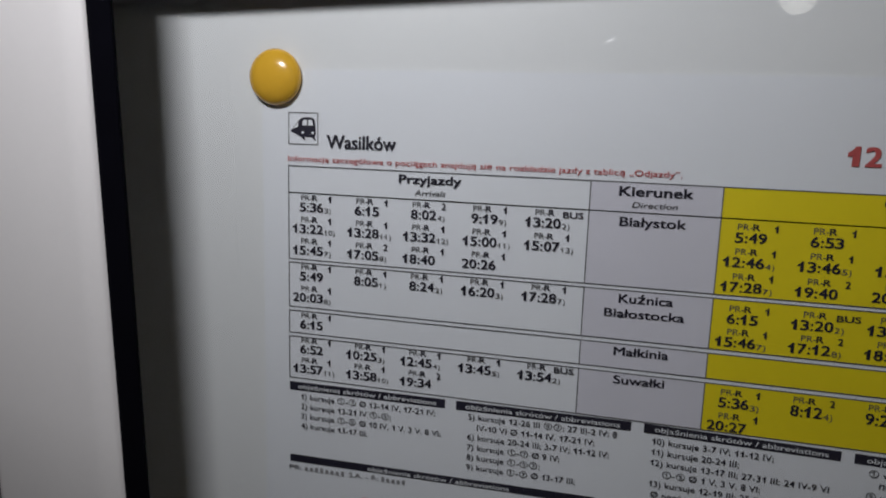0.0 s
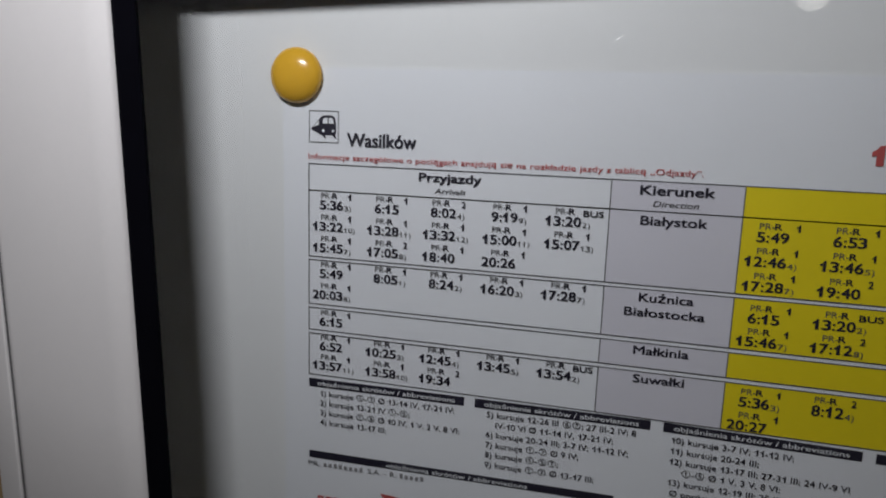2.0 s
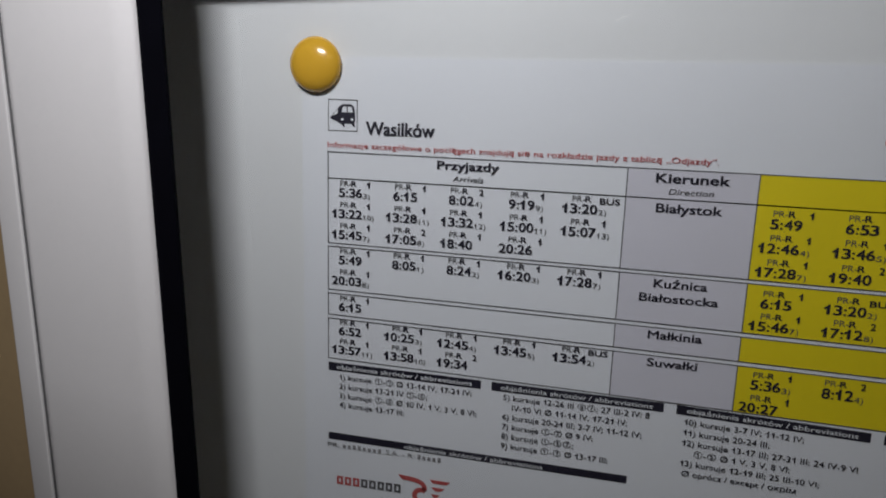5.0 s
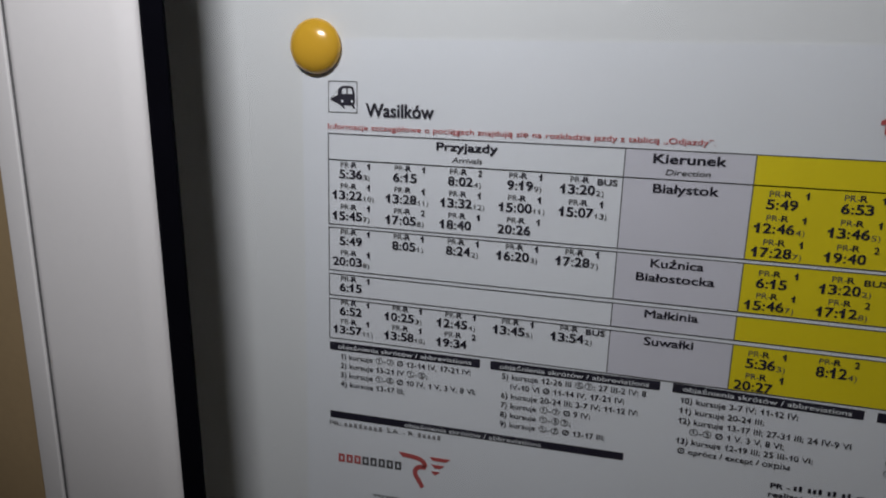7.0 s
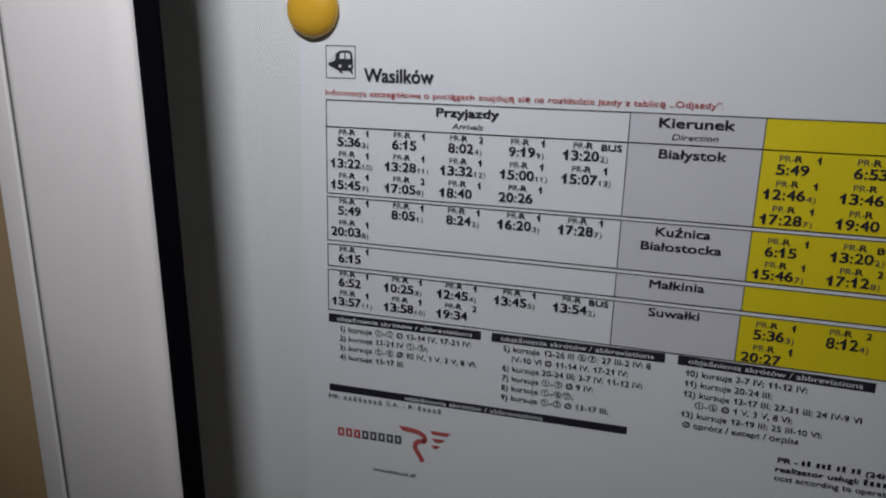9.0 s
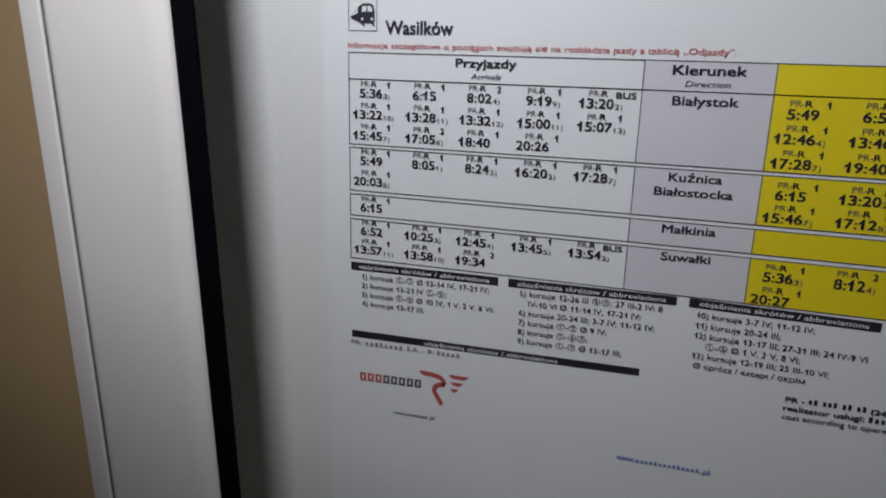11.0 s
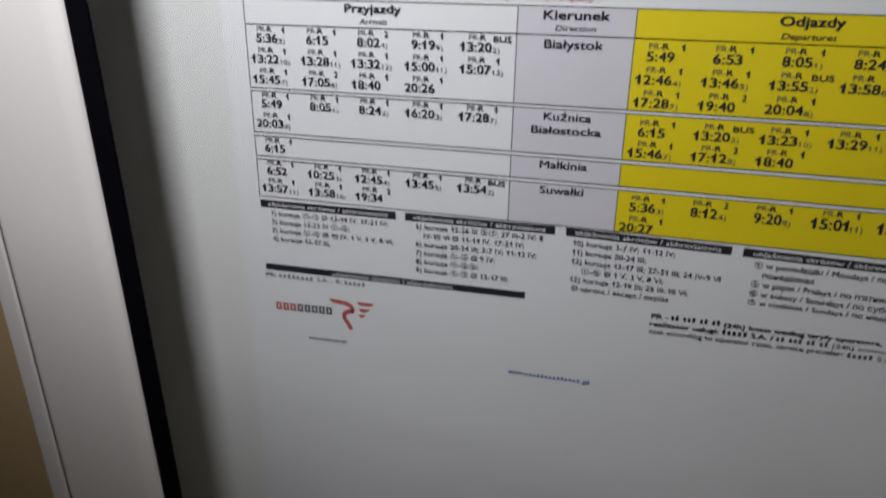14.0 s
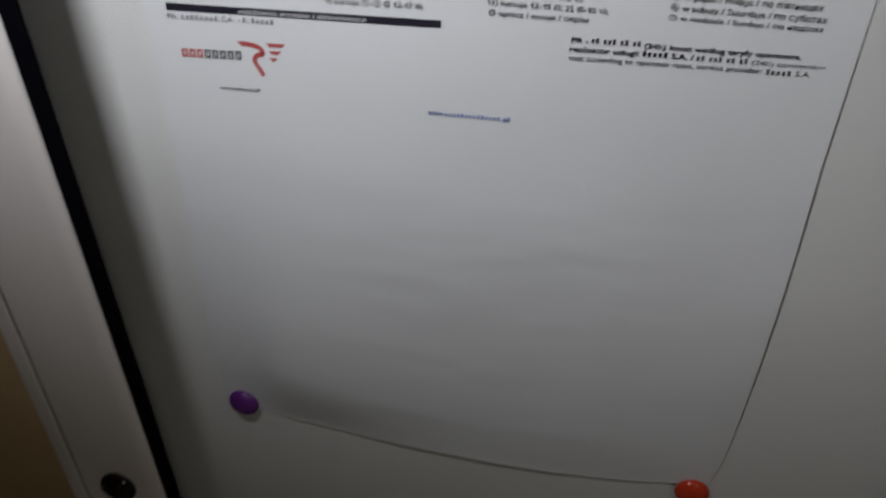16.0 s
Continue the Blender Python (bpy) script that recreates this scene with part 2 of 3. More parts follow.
for i in range(17):
    a = radians(ARC_TURN - 22 + 44 * i / 16)
    r = 0.0045 * math.sin(math.pi * (0.08 + 0.84 * i / 16))
    rings.append([bm.verts.new(((0.135 + r * math.cos(b)) * math.sin(a), -0.04 + r * math.sin(b), (0.135 + r * math.cos(b)) * math.cos(a))) for b in (2 * math.pi * k / 8 for k in range(8))])
for a, b in zip(rings, rings[1:]):
    for k in range(8):
        bm.faces.new((a[k], a[(k + 1) % 8], b[(k + 1) % 8], b[k]))
part("lit_edge", bm, ARC_GLOW, arc_lamp, "lit white edge")

# ---- display case ----
X0, X1, Z0, Z1 = -0.3335, 0.4835, 0.5715, 1.6875
case = tagged(new("display_case"), "white metal display case with glazed door on ochre wall", "display case")


def rail(side, profile):
    """One mitred rail of the rectangle; profile of (inward distance, y), closed."""
    bm = bmesh.new()

    def at(u, y, end):
        if side == "left":
            return (X0 + u, y, Z1 - u if end else Z0 + u)
        if side == "right":
            return (X1 - u, y, Z1 - u if end else Z0 + u)
        if side == "top":
            return (X1 - u if end else X0 + u, y, Z1 - u)
        return (X1 - u if end else X0 + u, y, Z0 + u)

    a = [bm.verts.new(at(u, y, 0)) for u, y in profile]
    b = [bm.verts.new(at(u, y, 1)) for u, y in profile]
    n = len(profile)
    for i in range(n):
        bm.faces.new((a[i], a[(i + 1) % n], b[(i + 1) % n], b[i]))
    bm.faces.new(a)
    bm.faces.new(b)
    return bm


def rounded(points, radius, steps=4):
    """Rounds the corners of a closed outline."""
    out = []
    for i, p in enumerate(points):
        p = Vector(p)
        a, b = Vector(points[i - 1]) - p, Vector(points[(i + 1) % len(points)]) - p
        r = min(radius, a.length * 0.45, b.length * 0.45)
        s, e = p + a.normalized() * r, p + b.normalized() * r
        for k in range(steps + 1):
            t = k / steps
            out.append(tuple(s.lerp(p, t).lerp(p.lerp(e, t), t)))
    return out


RIM = rounded([(0.0, 0.03), (0.0, -0.0742), (0.0143, -0.0752), (0.0143, 0.03)], 0.0012)
DOOR = rounded([(0.0171, -0.047), (0.0171, -0.0772), (0.0845, -0.0787), (0.0937, -0.0755), (0.0937, -0.0690), (0.050, -0.0640), (0.024, -0.050), (0.024, -0.047)], 0.005, 6)
# plain grey strip, almost flush, that fills the groove beside the door
GAP = rounded([(0.0139, -0.060), (0.0139, -0.0735), (0.0157, -0.0739), (0.0175, -0.0735), (0.0175, -0.060)], 0.0005)
SEAL = rounded([(0.0927, -0.0690), (0.0927, -0.0735), (0.0962, -0.0750), (0.1050, -0.0725), (0.1050, -0.0700), (0.1015, -0.0690)], 0.0008)
# dark backing added behind the rails to keep bounced light off the board
ABSORBER = [(0.0245, -0.0465), (0.030, -0.0510), (0.050, -0.0625), (0.0930, -0.0672), (0.0930, -0.0662), (0.050, -0.0612), (0.030, -0.0498), (0.0245, -0.0453)]
for side in ("left", "right", "top", "bottom"):
    part("rim", rail(side, RIM), COAT, case, "", True)
    part("groove_strip", rail(side, GAP), GROOVE, case, "dark grey narrow strip filling the groove between rim and door")
    r = part("door_rail", rail(side, DOOR), COAT, case, "white powder-coated rounded door rail", True)
    part("gasket", rail(side, SEAL), RUBBER, r, "black rubber glazing gasket")
    part("absorber", rail(side, ABSORBER), DARK_METAL, r, "dark grey backing added to absorb bounced light")
# box behind the door: four sides and a back; sides darkened against bounced light
part("case_side", box(-0.318, -0.312, -0.045, 0.024, 0.6, 1.66), DARK_METAL, case)
part("case_side", box(0.462, 0.468, -0.045, 0.024, 0.6, 1.66), DARK_METAL, case)
part("case_top", box(-0.312, 0.462, -0.045, 0.024, 1.654, 1.66), DARK_METAL, case)
part("case_bottom", box(-0.312, 0.462, -0.045, 0.024, 0.6, 0.606), DARK_METAL, case)
part("backboard", box(-0.312, 0.462, 0.0007, 0.022, 0.606, 1.654), ENAMEL, case, "glossy white enamelled magnetic board")
part("glass_pane", box(-0.2335, 0.3835, -0.0690, -0.0660, 0.6715, 1.5875), GLASS, case, "clear glass pane")
knob = part("lock_knob", lathe([(0.0, 0.0), (0.0148, 0.0), (0.0157, 0.0018), (0.0155, 0.0043), (0.0143, 0.0058), (0.0129, 0.0052), (0.0119, 0.0064), (0.0095, 0.0088), (0.0060, 0.0102), (0.003, 0.0107), (0, 0.0108)], 40), BLACK_CHROME, case, "glossy black round lock knob", True)
knob.location = (-0.2773, -0.0779, 0.912)

# ---- poster ----
poster = tagged(new("timetable_poster"), "white and yellow paper train timetable held by magnets", "poster")
poster.matrix_world = pose(0, 0, 1.3, 0, 2, 0)
PL, PR_EDGE, PT, PB = -0.1995, 0.2240, 0.2065, -0.3850


def sheet_mesh():
    """The sheet: flat above, lifting off the board in soft waves towards its lower edge between the magnets."""
    nx, nz = 84, 190
    bm = bmesh.new()
    grid = []
    for j in range(nz + 1):
        v = j / nz
        row = []
        for i in range(nx + 1):
            u = i / nx
            x = PL + (PR_EDGE - PL) * u
            low = 0.0275 * (1 - u) ** 3 + 0.014 * (max(0, u - 0.65) / 0.35) ** 2
            z = PT + (PB + low * 0.9 - PT) * v
            drop = max(0.0, (v - 0.5) / 0.5)
            top = 0.872 + 0.075 * u
            curl = math.exp(-((v - top) / 0.17) ** 2) if v < top else math.cos((v - top) / (1 - top) * math.pi / 2) ** 1.25
            amount = 0.0105 * math.exp(-((u - 0.16) / 0.22) ** 2) + 0.0034 * math.sin(math.pi * min(1, max(0, u))) ** 0.7
            amount *= 0.3 + 0.7 * min(1.0, u / 0.14) ** 1.5
            hang = 0.0022 * math.sin(math.pi * u) ** 2 * max(0.0, (v - top) / (1 - top)) ** 2
            x += 0.0030 * u ** 8 * math.sin(math.pi * min(1.0, max(0.0, (v - 0.5) / 0.5)))
            x -= 0.005 * u ** 8 * max(0.0, (v - 0.93) / 0.07) ** 2
            y = -curl * amount - hang - 0.0008 * drop * math.sin(math.pi * u)
            y -= 0.0020 * max(0.0, (u - 0.86) / 0.14) ** 2 * math.sin(math.pi * min(1, max(0, (v - 0.3) / 0.68)))
            ripple = 0.0007 + 0.0004 * noise.noise(Vector((u * 2.6, v * 15, 3.7))) + 0.00036 * noise.noise(Vector((u * 9, v * 44, 8.1))) + 0.0006 * noise.noise(Vector((u * 6, v * 7, 1.3)))
            y -= min(1, drop * 4) * math.sin(math.pi * u) ** 0.3 * ripple
            row.append(bm.verts.new((x, min(y, 0.0), z)))
        grid.append(row)
    for a, b in zip(grid, grid[1:]):
        for i in range(nx):
            bm.faces.new((a[i], a[i + 1], b[i + 1], b[i]))
    geom = bmesh.ops.extrude_face_region(bm, geom=bm.faces[:])
    bmesh.ops.translate(bm, vec=(0, 0.0003, 0), verts=[g for g in geom["geom"] if isinstance(g, bmesh.types.BMVert)])
    return bm


part("sheet", sheet_mesh(), PAPER, poster, "white paper sheet curling at its lower edge", True)
Y1, Y2, Y3 = -0.00022, -0.00040, -0.00060


def printed(name, points, mat, y=Y1, label=""):
    """points in the poster's own plane, heights counted from the floor"""
    return part(name, flat([(x, z - 1.3) for x, z in points], y), mat, poster, label)


def line(x0, z0, x1, z1, w=0.00055, mat=None, y=Y2):
    pts = rect(x0 - w / 2, x1 + w / 2, z0 - w / 2, z1 + w / 2)
    return printed("rule", pts, mat or GREY_INK, y)


XL, C1, C2, XR = -0.184, -0.0202, 0.0425, 0.2070
TOP, HEAD = 1.4549, 1.4402
BANDS = ((HEAD, 1.4028), (1.4008, 1.3752), (1.3729, 1.3599), (1.3576, 1.3328))


def skew(x, z):
    """The lower print runs slightly downhill in its right half."""
    return z - 0.027 * max(0.0, x - 0.02) * min(1, max(0, (z - 1.272) / 0.03)) * min(1, max(0, (1.350 - z) / 0.015))


def sag(x, z):
    """The sheet hangs a little skew: the rules drop slightly towards their far end, the lower ones more."""
    return x, z - max(0.0, (x - XL) / (XR - XL)) ** 1.2 * (0.0016 + 0.0220 * (TOP - z))


def cell(name, x0, x1, z0, z1, mat, label):
    printed(name, [sag(x, z) for x, z in rect(x0, x1, z0, z1)], mat, Y1, label)


for z1, z0 in ((TOP, HEAD), *BANDS):
    cell("direction_panel", C1, C2, z0, z1, PANEL_INK, "pale grey direction cell")
    cell("departures_panel", C2, XR, z0, z1, YELLOW_INK, "bright yellow departures cell")
    w = 0.00028
    for z in (z1, z0):
        for a, b in ((XL, C1), (C1, C2), (C2, XR)):
            (xa, za), (xb, zb) = sag(a, z), sag(b, z)
            printed("rule", [(xa - w, za - w), (xb + w, zb - w), (xb + w, zb + w), (xa - w, za + w)], GREY_INK, Y2 - {XL: 0.0, C1: 0.00002, C2: 0.00004}[a])
    for x in (XL, C1, C2, XR):
        (_, za), (_, zb) = sag(x, z0), sag(x, z1)
        printed("rule", rect(x - w, x + w, za, zb), GREY_INK, Y2 + 0.00006)

# writing
LINES = []


def write(text, x, z, cap, width=None, mat=None, align="LEFT", weight=0.0, slant=0.0, squeeze=1.0, y=Y3):
    LINES.append((text, x, z, cap, width, mat or INK, align, weight, slant, squeeze, y))


def glyph_mesh(text, weight, slant):
    cu = bpy.data.curves.new("lettering", "FONT")
    cu.body, cu.size, cu.offset, cu.shear, cu.resolution_u = text, 1.0, weight, slant, 3
    ob = bpy.data.objects.new("probe", cu)
    scene.collection.objects.link(ob)
    return ob


def one(weight):
    """The figure one with its flag, which the built-in font lacks."""
    t = 0.075 + weight
    return np.array([(0.30 - t / 2, 0), (0.30 + t, 0), (0.30 + t, 0.70), (0.30 + t * 0.1, 0.70), (0.30 - t / 2, 0.56), (0.08, 0.47), (0.08, 0.47 - t * 1.15), (0.30 - t / 2, 0.50 - t * 0.5)]), [(0, 1, 2, 3, 4, 7), (4, 5, 6, 7)]


FIGURES = "0123456789"


def figures(text):
    return set(text) <= set(FIGURES + ":)")


def pieces(text):
    """The parts that are set one by one: each character where a figure one occurs or all are figures, else the whole line."""
    return list(text) if figures(text) or "1" in text else [text]


def finish_writing():
    """Turns the noted lines into flat meshes, all in one go. Figures and times are set at an even pace."""
    keys = {}
    for text, x, z, cap, width, mat, align, weight, slant, squeeze, y in LINES:
        for c in pieces(text):
            keys.setdefault((c, 0.0, slant), None)
        if not figures(text) and "1" in text:
            for c in set(text) | {"0", ""}:
                keys.setdefault((c + "|", 0.0, 0.0), None)
    for key in keys:
        keys[key] = glyph_mesh(*key)
    bpy.context.view_layer.update()
    deps = bpy.context.evaluated_depsgraph_get()
    shapes = {}
    for key, ob in keys.items():
        me = bpy.data.meshes.new_from_object(ob.evaluated_get(deps))
        co = np.array([v.co[:2] for v in me.vertices]).reshape(-1, 2)
        shapes[key] = (co, [tuple(p.vertices) for p in me.polygons])
        bpy.data.meshes.remove(me)
        cu = ob.data
        bpy.data.objects.remove(ob)
        bpy.data.curves.remove(cu)
    bar = shapes["|", 0.0, 0.0][0][:, 0].max()
    pace = {k[0][0]: co[:, 0].max() - bar for k, (co, _) in shapes.items() if len(k[0]) == 2 and k[0][1] == "|"}
    for text, x, z, cap, width, mat, align, weight, slant, squeeze, y in LINES:
        thin = 0.0
        pts, faces, pen = [], [], 0.0
        chars = pieces(text)
        for c in chars:
            if not figures(text) and len(chars) > 1:
                step = pace["0"] if c == "1" else pace[c]
                co, fs = one(weight) if c == "1" else shapes[c, thin, slant]
                if len(co):
                    base = sum(len(p) for p in pts)
                    pts.append(co + np.array([pen + (step / 2 - 0.25 if c == "1" else 0.0), 0.0]))
                    faces += [tuple(i + base for i in f) for f in fs]
                pen += step
                continue
            co, fs = one(weight) if c == "1" else shapes[c, thin, slant]
            if len(chars) > 1 or c == "1":
                step = {":": 0.30, ")": 0.34}.get(c, 0.58)
                mid = 0.33 if c == "1" else (co[:, 0].min() + co[:, 0].max()) / 2
                stretch = 1.0 if c in "1:)" else 0.50 / (co[:, 0].max() - co[:, 0].min())
                co = np.stack([(co[:, 0] - mid) * stretch + pen + step / 2, co[:, 1]], 1)
                pen += step
            base = sum(len(p) for p in pts)
            pts.append(co)
            faces += [tuple(i + base for i in f) for f in fs]
        co = np.concatenate(pts)
        k = cap / CAP
        x0, x1 = co[:, 0].min(), co[:, 0].max()
        sx = width / (x1 - x0) if width else k * squeeze
        shift = {"LEFT": -x0, "RIGHT": -x1, "CENTER": -(x0 + x1) / 2}[align]
        rise = np.array([skew(vx, vz) - vz for vx, vz in zip(x + (co[:, 0] + shift) * sx, z + co[:, 1] * k)])
        flatco = np.stack([x + (co[:, 0] + shift) * sx, np.zeros(len(co)), z - 1.3 + co[:, 1] * k + rise], 1)
        bold = weight * k * 0.8
        strikes = ((-bold, 0.5 * bold, 0.0), (-bold, -0.5 * bold, -0.00002), (bold, 0.5 * bold, -0.00004), (bold, -0.5 * bold, -0.00006)) if bold else ((0.0, 0.0, 0.0),)
        verts, polys = [], []
        for dx, dz, dy in strikes:
            polys += [tuple(i + len(verts) for i in f) for f in faces]
            verts += [(vx + dx, y + dy, vz + dz) for vx, _, vz in flatco]
        me = bpy.data.meshes.new("lettering")
        me.from_pydata(verts, [], polys)
        me.materials.append(mat)
        new("lettering", me).parent = poster


CAP = 0.70  # cap height of the built-in font at size 1
B = 0.030


def entry(right, base, time, note, kind, s=1.0):
    """One train: carrier mark, class, time and footnote; right is the end of the time."""
    wide = (0.0178 if len(time) == 5 else 0.0136) * s
    write(time, right, base, 0.0049, wide, INK, "RIGHT", B)
    write("PR-", right - 0.0129 * s, base + 0.0061, 0.0031, 0.0064 * s, GREY_INK)
    write("R", right - 0.0062 * s, base + 0.0061, 0.0031, 0.0030 * s, INK, weight=B)
    if kind == "BUS":
        write("BUS", right + 0.0012, base + 0.0054, 0.0031, 0.0100 * s, INK, weight=B)
    else:
        write(kind, right + 0.0031, base + 0.0056, 0.0034, None, INK, weight=B)
    if note:
        write(note + ")", right + 0.0007, base - 0.0004, 0.0028, (0.0016 + 0.0024 * len(note)) * s, GREY_INK)


ARRIVALS = (
    (1.4300, "5:36 3 1|6:15 - 1|8:02 4 2|9:19 9 1|13:20 2 BUS"),
    (1.4179, "13:22 10 1|13:28 11 1|13:32 12 1|15:00 11 1|15:07 13 1"),
    (1.4058, "15:45 7 1|17:05 8 2|18:40 - 1|20:26 - 1"),
    (1.3910, "5:49 - 1|8:05 1 1|8:24 2 1|16:20 3 1|17:28 7 1"),
    (1.3787, "20:03 8 1"),
    (1.3629, "6:15 - 1"),
    (1.3482, "6:52 - 1|10:25 3 1|12:45 4 1|13:45 5 1|13:54 2 BUS"),
    (1.3365, "13:57 11 1|13:58 10 1|19:34 - 2"),
)
DEPARTURES = (
    (1.4278, "5:49 - 1|6:53 - 1|8:05 1 1|8:24 2 1"),
    (1.4157, "12:46 4 1|13:46 5 1|13:55 2 BUS|13:58 6 1"),
    (1.4034, "17:28 7 1|19:40 - 2|20:04 8 1"),
    (1.3873, "6:15 - 1|13:20 2 BUS|13:23 10 1|13:29 11 1"),
    (1.3755, "15:46 7 1|17:12 8 2|18:40 - 1"),
    (1.3442, "5:36 3 1|8:12 4 2|9:20 9 1|15:01 11 1"),
    (1.3323, "20:27 - 1"),
)
for rows, ends, s in ((ARRIVALS, (-0.1636, -0.1313, -0.0995, -0.0666, -0.0341), 1.0), (DEPARTURES, (0.0638, 0.0974, 0.1308, 0.1643), 1.04)):
    for base, cells in rows:
        for right, cell in zip(ends, cells.split("|")):
            time, note, kind = cell.split()
            entry(right, sag(right, base)[1] if rows is ARRIVALS else base, time, "" if note == "-" else note, kind, s)
write("15", 0.1785, 1.3442, 0.0049, 0.0085, INK, weight=B)

write("Wasilków", -0.1613, 1.4652, 0.0072, 0.0388, INK, weight=0.03)
write("Informacje szczegółowe o pociągach znajdują się na rozkładzie jazdy z tablicą „Odjazdy”.", -0.1841, 1.4575, 0.0030, 0.2070, RED_INK, weight=0.007)
write("Przyjazdy", -0.1202, 1.4484, 0.0045, 0.0336, INK, weight=0.042)
write("Arrivals", -0.1115, 1.4422, 0.0029, 0.0169, GREY_INK, slant=0.2, weight=0.012)
write("Kierunek", -0.0060, 1.4476, 0.0047, 0.0348, INK, weight=0.042)
write("Direction", 0.0004, 1.4418, 0.0029, 0.0217, GREY_INK, slant=0.2, weight=0.008)
write("Odjazdy", 0.1124, 1.4474, 0.0047, 0.0298, INK, weight=0.042)
write("Departures", 0.1140, 1.4410, 0.0030, 0.0257, INK, slant=0.2, weight=0.010)
write("Białystok", -0.0048, 1.4325, 0.0046, 0.0315, INK, weight=B)
write("Kuźnica", -0.0025, 1.3933, 0.0044, 0.0262, INK, weight=B)
write("Białostocka", -0.0092, 1.3856, 0.0044, 0.0389, INK, weight=B)
write("Małkinia", -0.0031, 1.3655, 0.0044, 0.0269, INK, weight=B)
write("Suwałki", -0.0022, 1.3503, 0.0044, 0.0251, INK, weight=B)
for word, x, wide in (("12", 0.0948, 0.0136), ("III", 0.1130, 0.0120), ("–", 0.1306, 0.0058), ("10", 0.1422, 0.0140), ("VI", 0.1612, 0.0136)):
    write(word, x, 1.4664, 0.0088, wide, RED_INK, weight=0.045)
write("Akt", 0.1599, 1.4565, 0.0018, 0.0040, INK, slant=0.2, weight=0.01)
printed("unread_line", rect(0.1645, 0.2060, 1.4567, 1.4578), GREY_INK, Y3)

# black title bars
for x0, x1 in ((XL, -0.0911), (-0.0850, 0.0085), (0.0150, 0.1085), (0.1145, XR)):
    printed("title_bar", [(x, skew(x, z)) for x, z in rect(x0, x1, 1.3250, 1.3302)], INK, Y1)
    write("objaśnienia skrótów / abbreviations", x0 + 0.0054, 1.3264, 0.0027, 0.0824, WHITE_INK, weight=0.014)
printed("title_bar", rect(XL, -0.0072, 1.2805, 1.2851), INK, Y1)
write("objaśnienia skrótów / abbreviations", -0.1357, 1.2815, 0.0026, 0.0822, WHITE_INK, weight=0.014)

SMALL = 1.10
LEGENDS = (
    (-0.1769, 1.3200, 0.0059, ("1) kursuje ①-⑦ Ø 13-14 IV, 17-21 IV;", "2) kursuje 13-21 IV ①-⑤;", "3) kursuje ①-⑤ Ø 10 IV, 1 V, 3 V, 8 VI;", "4) kursuje 13-17 III;")),
    (-0.0780, 1.3205, 0.0059, ("5) kursuje 12-26 III ⑥⑦; 27 III-2 IV; 8", "    IV-10 VI Ø 11-14 IV, 17-21 IV;", "6) kursuje 20-24 III; 3-7 IV; 11-12 IV;", "7) kursuje ①-⑦ Ø 9 IV;", "8) kursuje ①-⑤⑦;", "9) kursuje ①-⑦ Ø 13-17 III;")),
    (0.0195, 1.3197, 0.0059, ("10) kursuje 3-7 IV; 11-12 IV;", "11) kursuje 20-24 III;", "12) kursuje 13-17 III; 27-31 III; 24 IV-9 VI", "     ①-⑤ Ø 1 V, 3 V, 8 VI;", "13) kursuje 12-19 III; 25 III-10 VI;", " Ø oprócz / except / окрім")),
    (0.1215, 1.3196, 0.0059, ("① w poniedziałki / Mondays / по", "    понеділках", "⑤ w piątki / Fridays / по п'ятницях", "⑥ w soboty / Saturdays / по суботах", "⑦ w niedziele / Sundays / по неділях")),
)
for x, z, step, texts in LEGENDS:
    for i, text in enumerate(texts):
        indent = len(text) - len(text.lstrip())
        write(text.lstrip(), x + indent * 0.0013, z - i * step, 0.0033, None, INK, squeeze=SMALL, weight=0.004)

# carrier's address block: numbers and names stand as plain bars
def bar_run(x0, x1, z, h, mat, words):
    """Words that stay unread: one plain bar a letter; words gives the letters of each."""
    pace = (x1 - x0) / (sum(words) + 0.7 * (len(words) - 1))
    x = x0
    for n in words:
        for i in range(n):
            tall = h * (1.0, 0.78, 0.78, 0.95, 0.78)[(n * 3 + i * 2) % 5]
            printed("masked_letter", rect(x + pace * 0.08, x + pace * 0.66, z, z + tall), mat, Y3)
            x += pace
        x += 0.7 * pace


write("PR:", -0.1844, 1.2757, 0.0030, 0.0075, GREY_INK)
bar_run(-0.1749, -0.1490, 1.2758, 0.0030, MASK_INK, (8,))
write("S.A. - R:", -0.1470, 1.2760, 0.0030, 0.0177, GREY_INK)
bar_run(-0.1275, -0.1121, 1.2760, 0.0030, MASK_INK, (5,))
write("PR -", 0.0698, 1.2780, 0.0032, 0.0095, INK, weight=B)
bar_run(0.0810, 0.1095, 1.2779, 0.0032, INK, (2, 3, 2, 2))
write("(24h) koszt według taryfy operatora,", 0.1112, 1.2777, 0.0032, 0.0845, INK, weight=B)
write("realizator usługi:", 0.0693, 1.2726, 0.0032, 0.0393, INK, weight=B)
bar_run(0.1106, 0.1254, 1.2724, 0.0032, INK, (5,))
write("S.A. /", 0.1270, 1.2724, 0.0032, 0.0120, INK, weight=B)
bar_run(0.1406, 0.1690, 1.2722, 0.0031, GREY_INK, (2, 3, 2, 2))
write("(24h) connection", 0.1708, 1.2720, 0.0031, 0.0385, INK)
write("cost according to operator rates, service provider:", 0.0693, 1.2674, 0.0031, 0.1078, INK, weight=0.004)
bar_run(0.1793, 0.1935, 1.2670, 0.0031, GREY_INK, (5,))
write("S.A.", 0.1952, 1.2670, 0.0031, 0.0080, INK)
write("www.", -0.1556, 1.2312, 0.0028, 0.0085, INK)
bar_run(-0.1468, -0.1324, 1.2313, 0.0021, GREY_INK, (8,))
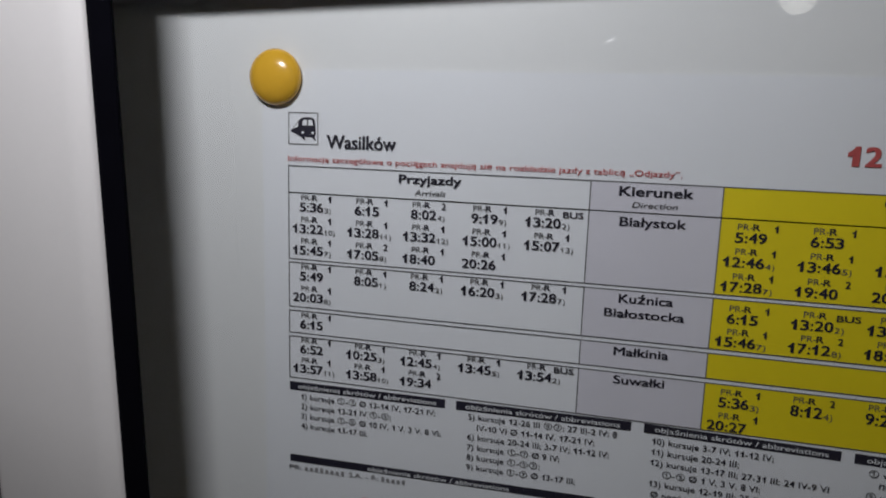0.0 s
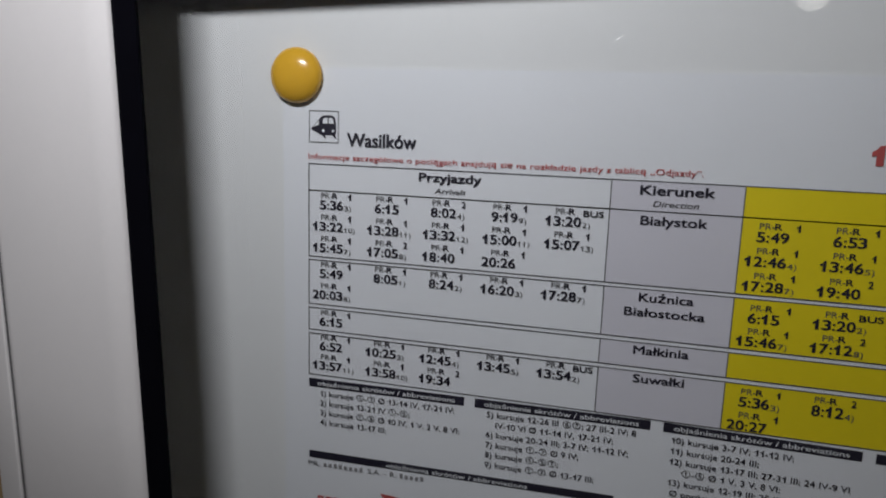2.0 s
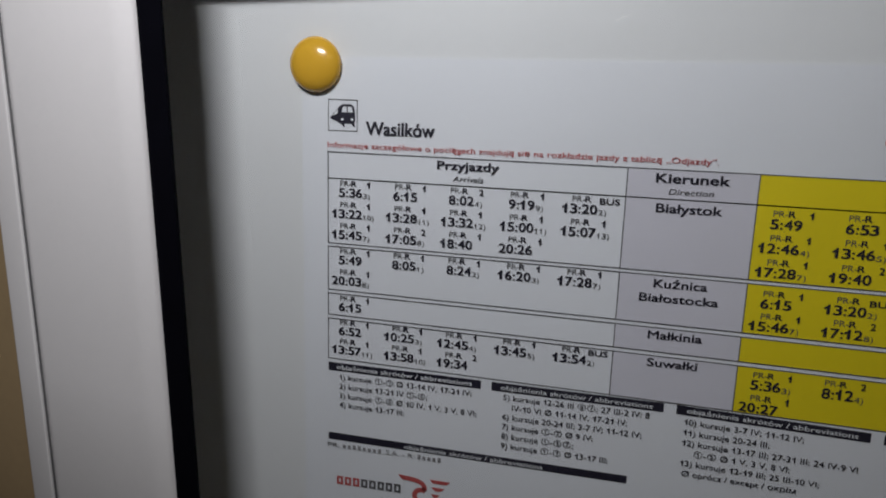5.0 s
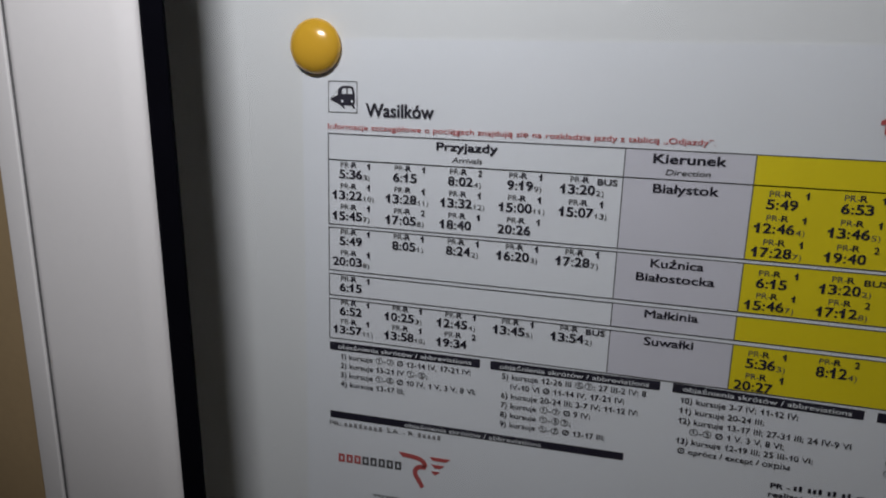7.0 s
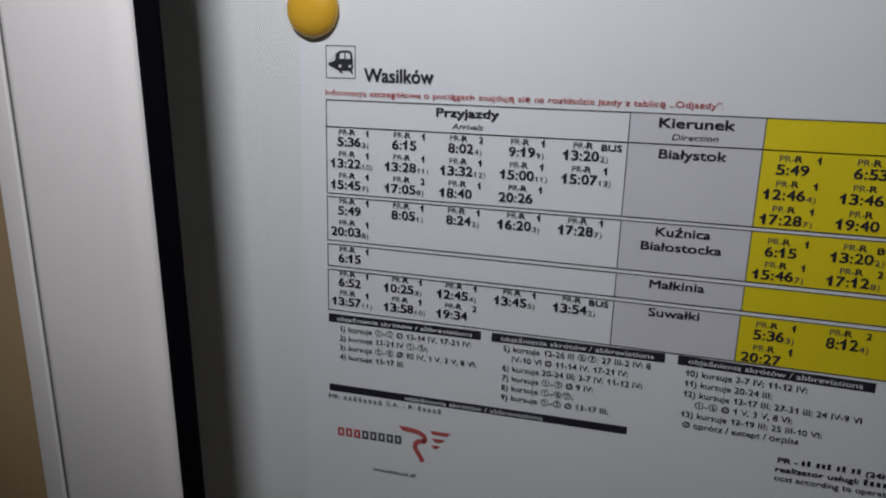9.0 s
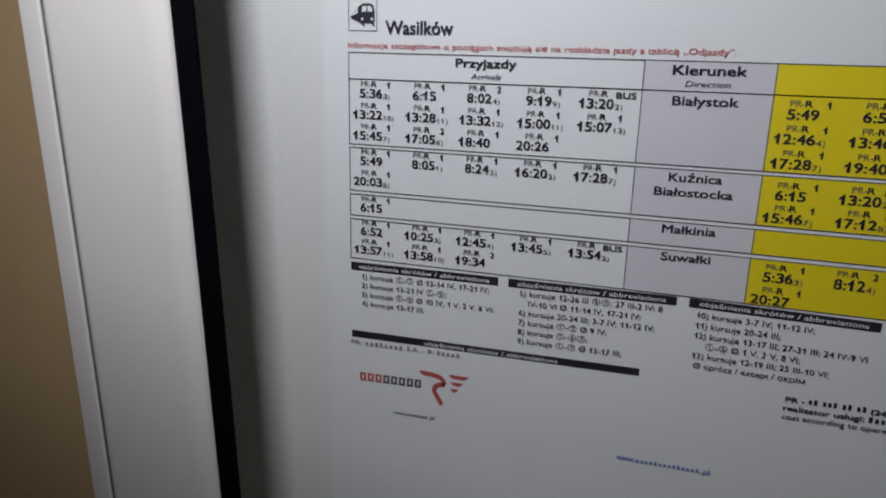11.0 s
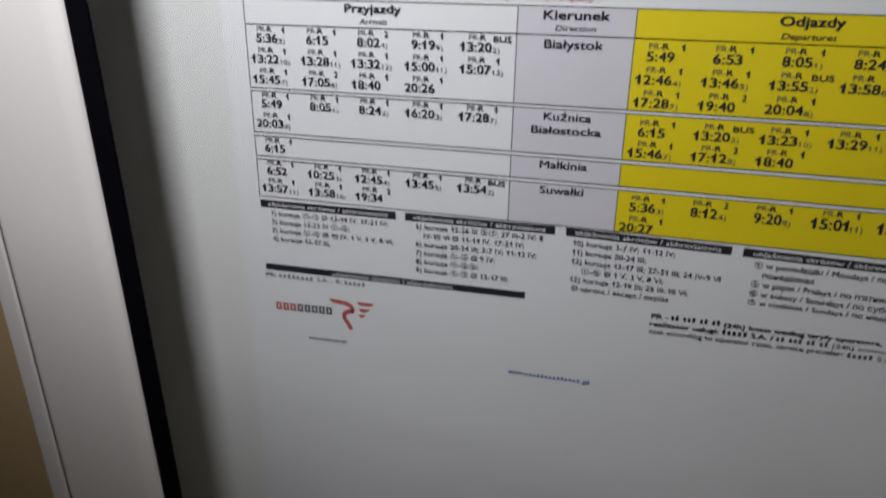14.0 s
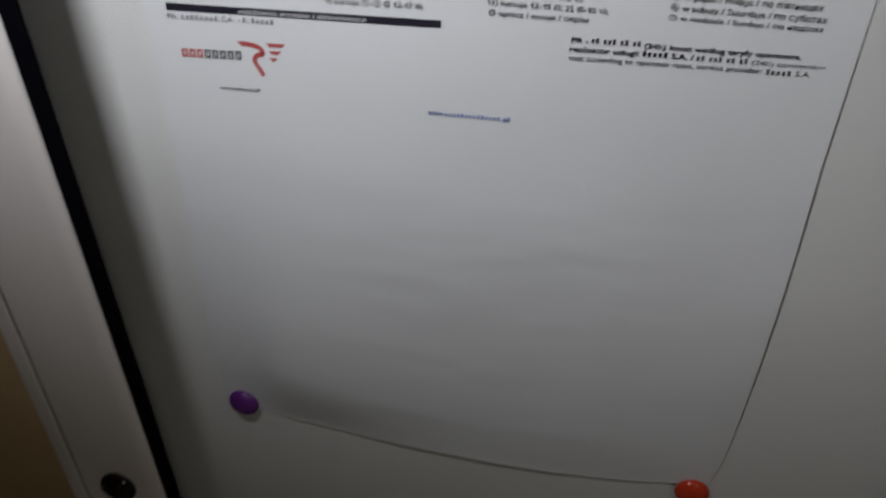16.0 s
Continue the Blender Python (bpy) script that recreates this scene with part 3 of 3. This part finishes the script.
write(".pl", -0.1319, 1.2316, 0.0028, 0.0040, INK)
write("www.", -0.0152, 1.2260, 0.0034, 0.0108, BLUE_INK, weight=B)
bar_run(-0.0040, 0.0318, 1.2258, 0.0025, BLUE_INK, (14,))
write(".pl", 0.0322, 1.2256, 0.0034, 0.0048, BLUE_INK, weight=B)


# carrier's mark in plain shapes: a row of hollow blocks and a winged ribbon
def hollow(x0, x1, z0, z1, w, mat):
    for r in (rect(x0, x0 + w, z0, z1), rect(x1 - w, x1, z0, z1), rect(x0 + w, x1 - w, z1 - w, z1), rect(x0 + w, x1 - w, z0, z0 + w)):
        printed("mark_block", r, mat, Y2)


for i in range(8):
    x = -0.1786 + i * 0.0053
    hollow(x, x + 0.0041, 1.2513 + 0.0001 * i, 1.2568 + 0.0001 * i, 0.00135, RED_INK if i < 3 else GREY_INK)


def ribbon(knots, width, steps=10):
    """A smooth line through knots, with a tapered beginning."""
    pts = []
    for a, b, c, d in zip([knots[0]] + knots, knots, knots[1:], knots[2:] + [knots[-1]]):
        for k in range(steps):
            t = k / steps
            pts.append(tuple(0.5 * (2 * q + (r - p) * t + (2 * p - 5 * q + 4 * r - w) * t * t + (3 * q - p - 3 * r + w) * t ** 3) for p, q, r, w in zip(a, b, c, d)))
    return stroke([(x, z - 1.3) for x, z in pts + [knots[-1]]], width, Y2)


part("mark_swoosh", ribbon([(-0.1366, 1.2628), (-0.1290, 1.2622), (-0.1245, 1.2608), (-0.1225, 1.2582), (-0.1232, 1.2562)], 0.0029), RED_INK, poster)
part("mark_swoosh", ribbon([(-0.1222, 1.2562), (-0.1256, 1.2562), (-0.1282, 1.2541), (-0.1284, 1.2510), (-0.1260, 1.2470), (-0.1236, 1.2427)], 0.0029), RED_INK, poster)
printed("mark_tip", [(-0.1392, 1.2643), (-0.1366, 1.26135), (-0.1364, 1.26425)], RED_INK, Y2)
for x0, x1, z in ((-0.1196, -0.1066, 1.2641), (-0.1184, -0.1100, 1.2593), (-0.1186, -0.1128, 1.2547)):
    printed("mark_wing", [(x0, z), (x0 + 0.0021, z - 0.0023), (x1 - 0.0028, z - 0.0023), (x1, z)], RED_INK, Y2)

# train pictogram
for a in ((-0.1837, 1.4668, -0.1667, 1.4668), (-0.1837, 1.4837, -0.1667, 1.4837), (-0.1837, 1.4668, -0.1837, 1.4837), (-0.1667, 1.4668, -0.1667, 1.4837)):
    line(*a, 0.0004, GREY_INK)
IC = lambda pts: [(-0.1837 + 0.017 * u, 1.4668 + 0.0169 * v) for u, v in pts]
printed("train_body", IC([(0.06, 0.42), (0.35, 0.75), (0.43, 0.82), (0.52, 0.86), (0.78, 0.86), (0.88, 0.80), (0.92, 0.62), (0.93, 0.32), (0.88, 0.23), (0.42, 0.23), (0.27, 0.31), (0.12, 0.37)]), INK, Y2)
printed("train_window", IC([(0.47, 0.60), (0.49, 0.73), (0.53, 0.78), (0.64, 0.78), (0.64, 0.60)]), WHITE_INK, Y3)
printed("train_window", IC([(0.68, 0.60), (0.68, 0.78), (0.79, 0.78), (0.83, 0.73), (0.85, 0.60)]), WHITE_INK, Y3)
printed("train_light", IC(disc(0.49, 0.37, 0.045)), WHITE_INK, Y3)
printed("train_light", IC(disc(0.83, 0.37, 0.045)), WHITE_INK, Y3)
printed("train_stripe", IC([(0.115, 0.455), (0.33, 0.56), (0.34, 0.69), (0.325, 0.69)]), WHITE_INK, Y3)
for u in (0.44, 0.80):
    printed("train_buffer", IC([(u, 0.23), (u + 0.1, 0.23), (u + 0.14, 0.12), (u + 0.08, 0.14)]), INK, Y2)
finish_writing()


# ---- magnets ----
def magnet(name, mat, x, z, radius, height, lift, label):
    m = tagged(part(name, lathe([(0, 0), (radius * 0.93, 0), (radius * 0.99, height * 0.10), (radius, height * 0.22), (radius * 0.965, height * 0.40), (radius * 0.87, height * 0.60), (radius * 0.70, height * 0.79), (radius * 0.48, height * 0.92), (radius * 0.24, height * 0.985), (0, height)], 48), mat, None, "", True), label, "magnet", "round board magnets")
    m.matrix_world = LEVEL @ pose(x, -lift, z)
    return m


magnet("magnet", YELLOW_PLASTIC, -0.1905, 1.5022, 0.0150, 0.0085, 0.0004, "glossy yellow round plastic magnet holding the poster's corner")
magnet("magnet", PURPLE_PLASTIC, -0.1800, 0.9420, 0.0138, 0.0085, 0.0010, "glossy purple round plastic magnet below the poster's edge")
magnet("magnet", RED_PLASTIC, 0.2080, 0.9185, 0.0138, 0.0085, 0.0010, "glossy red round plastic magnet below the poster's edge")
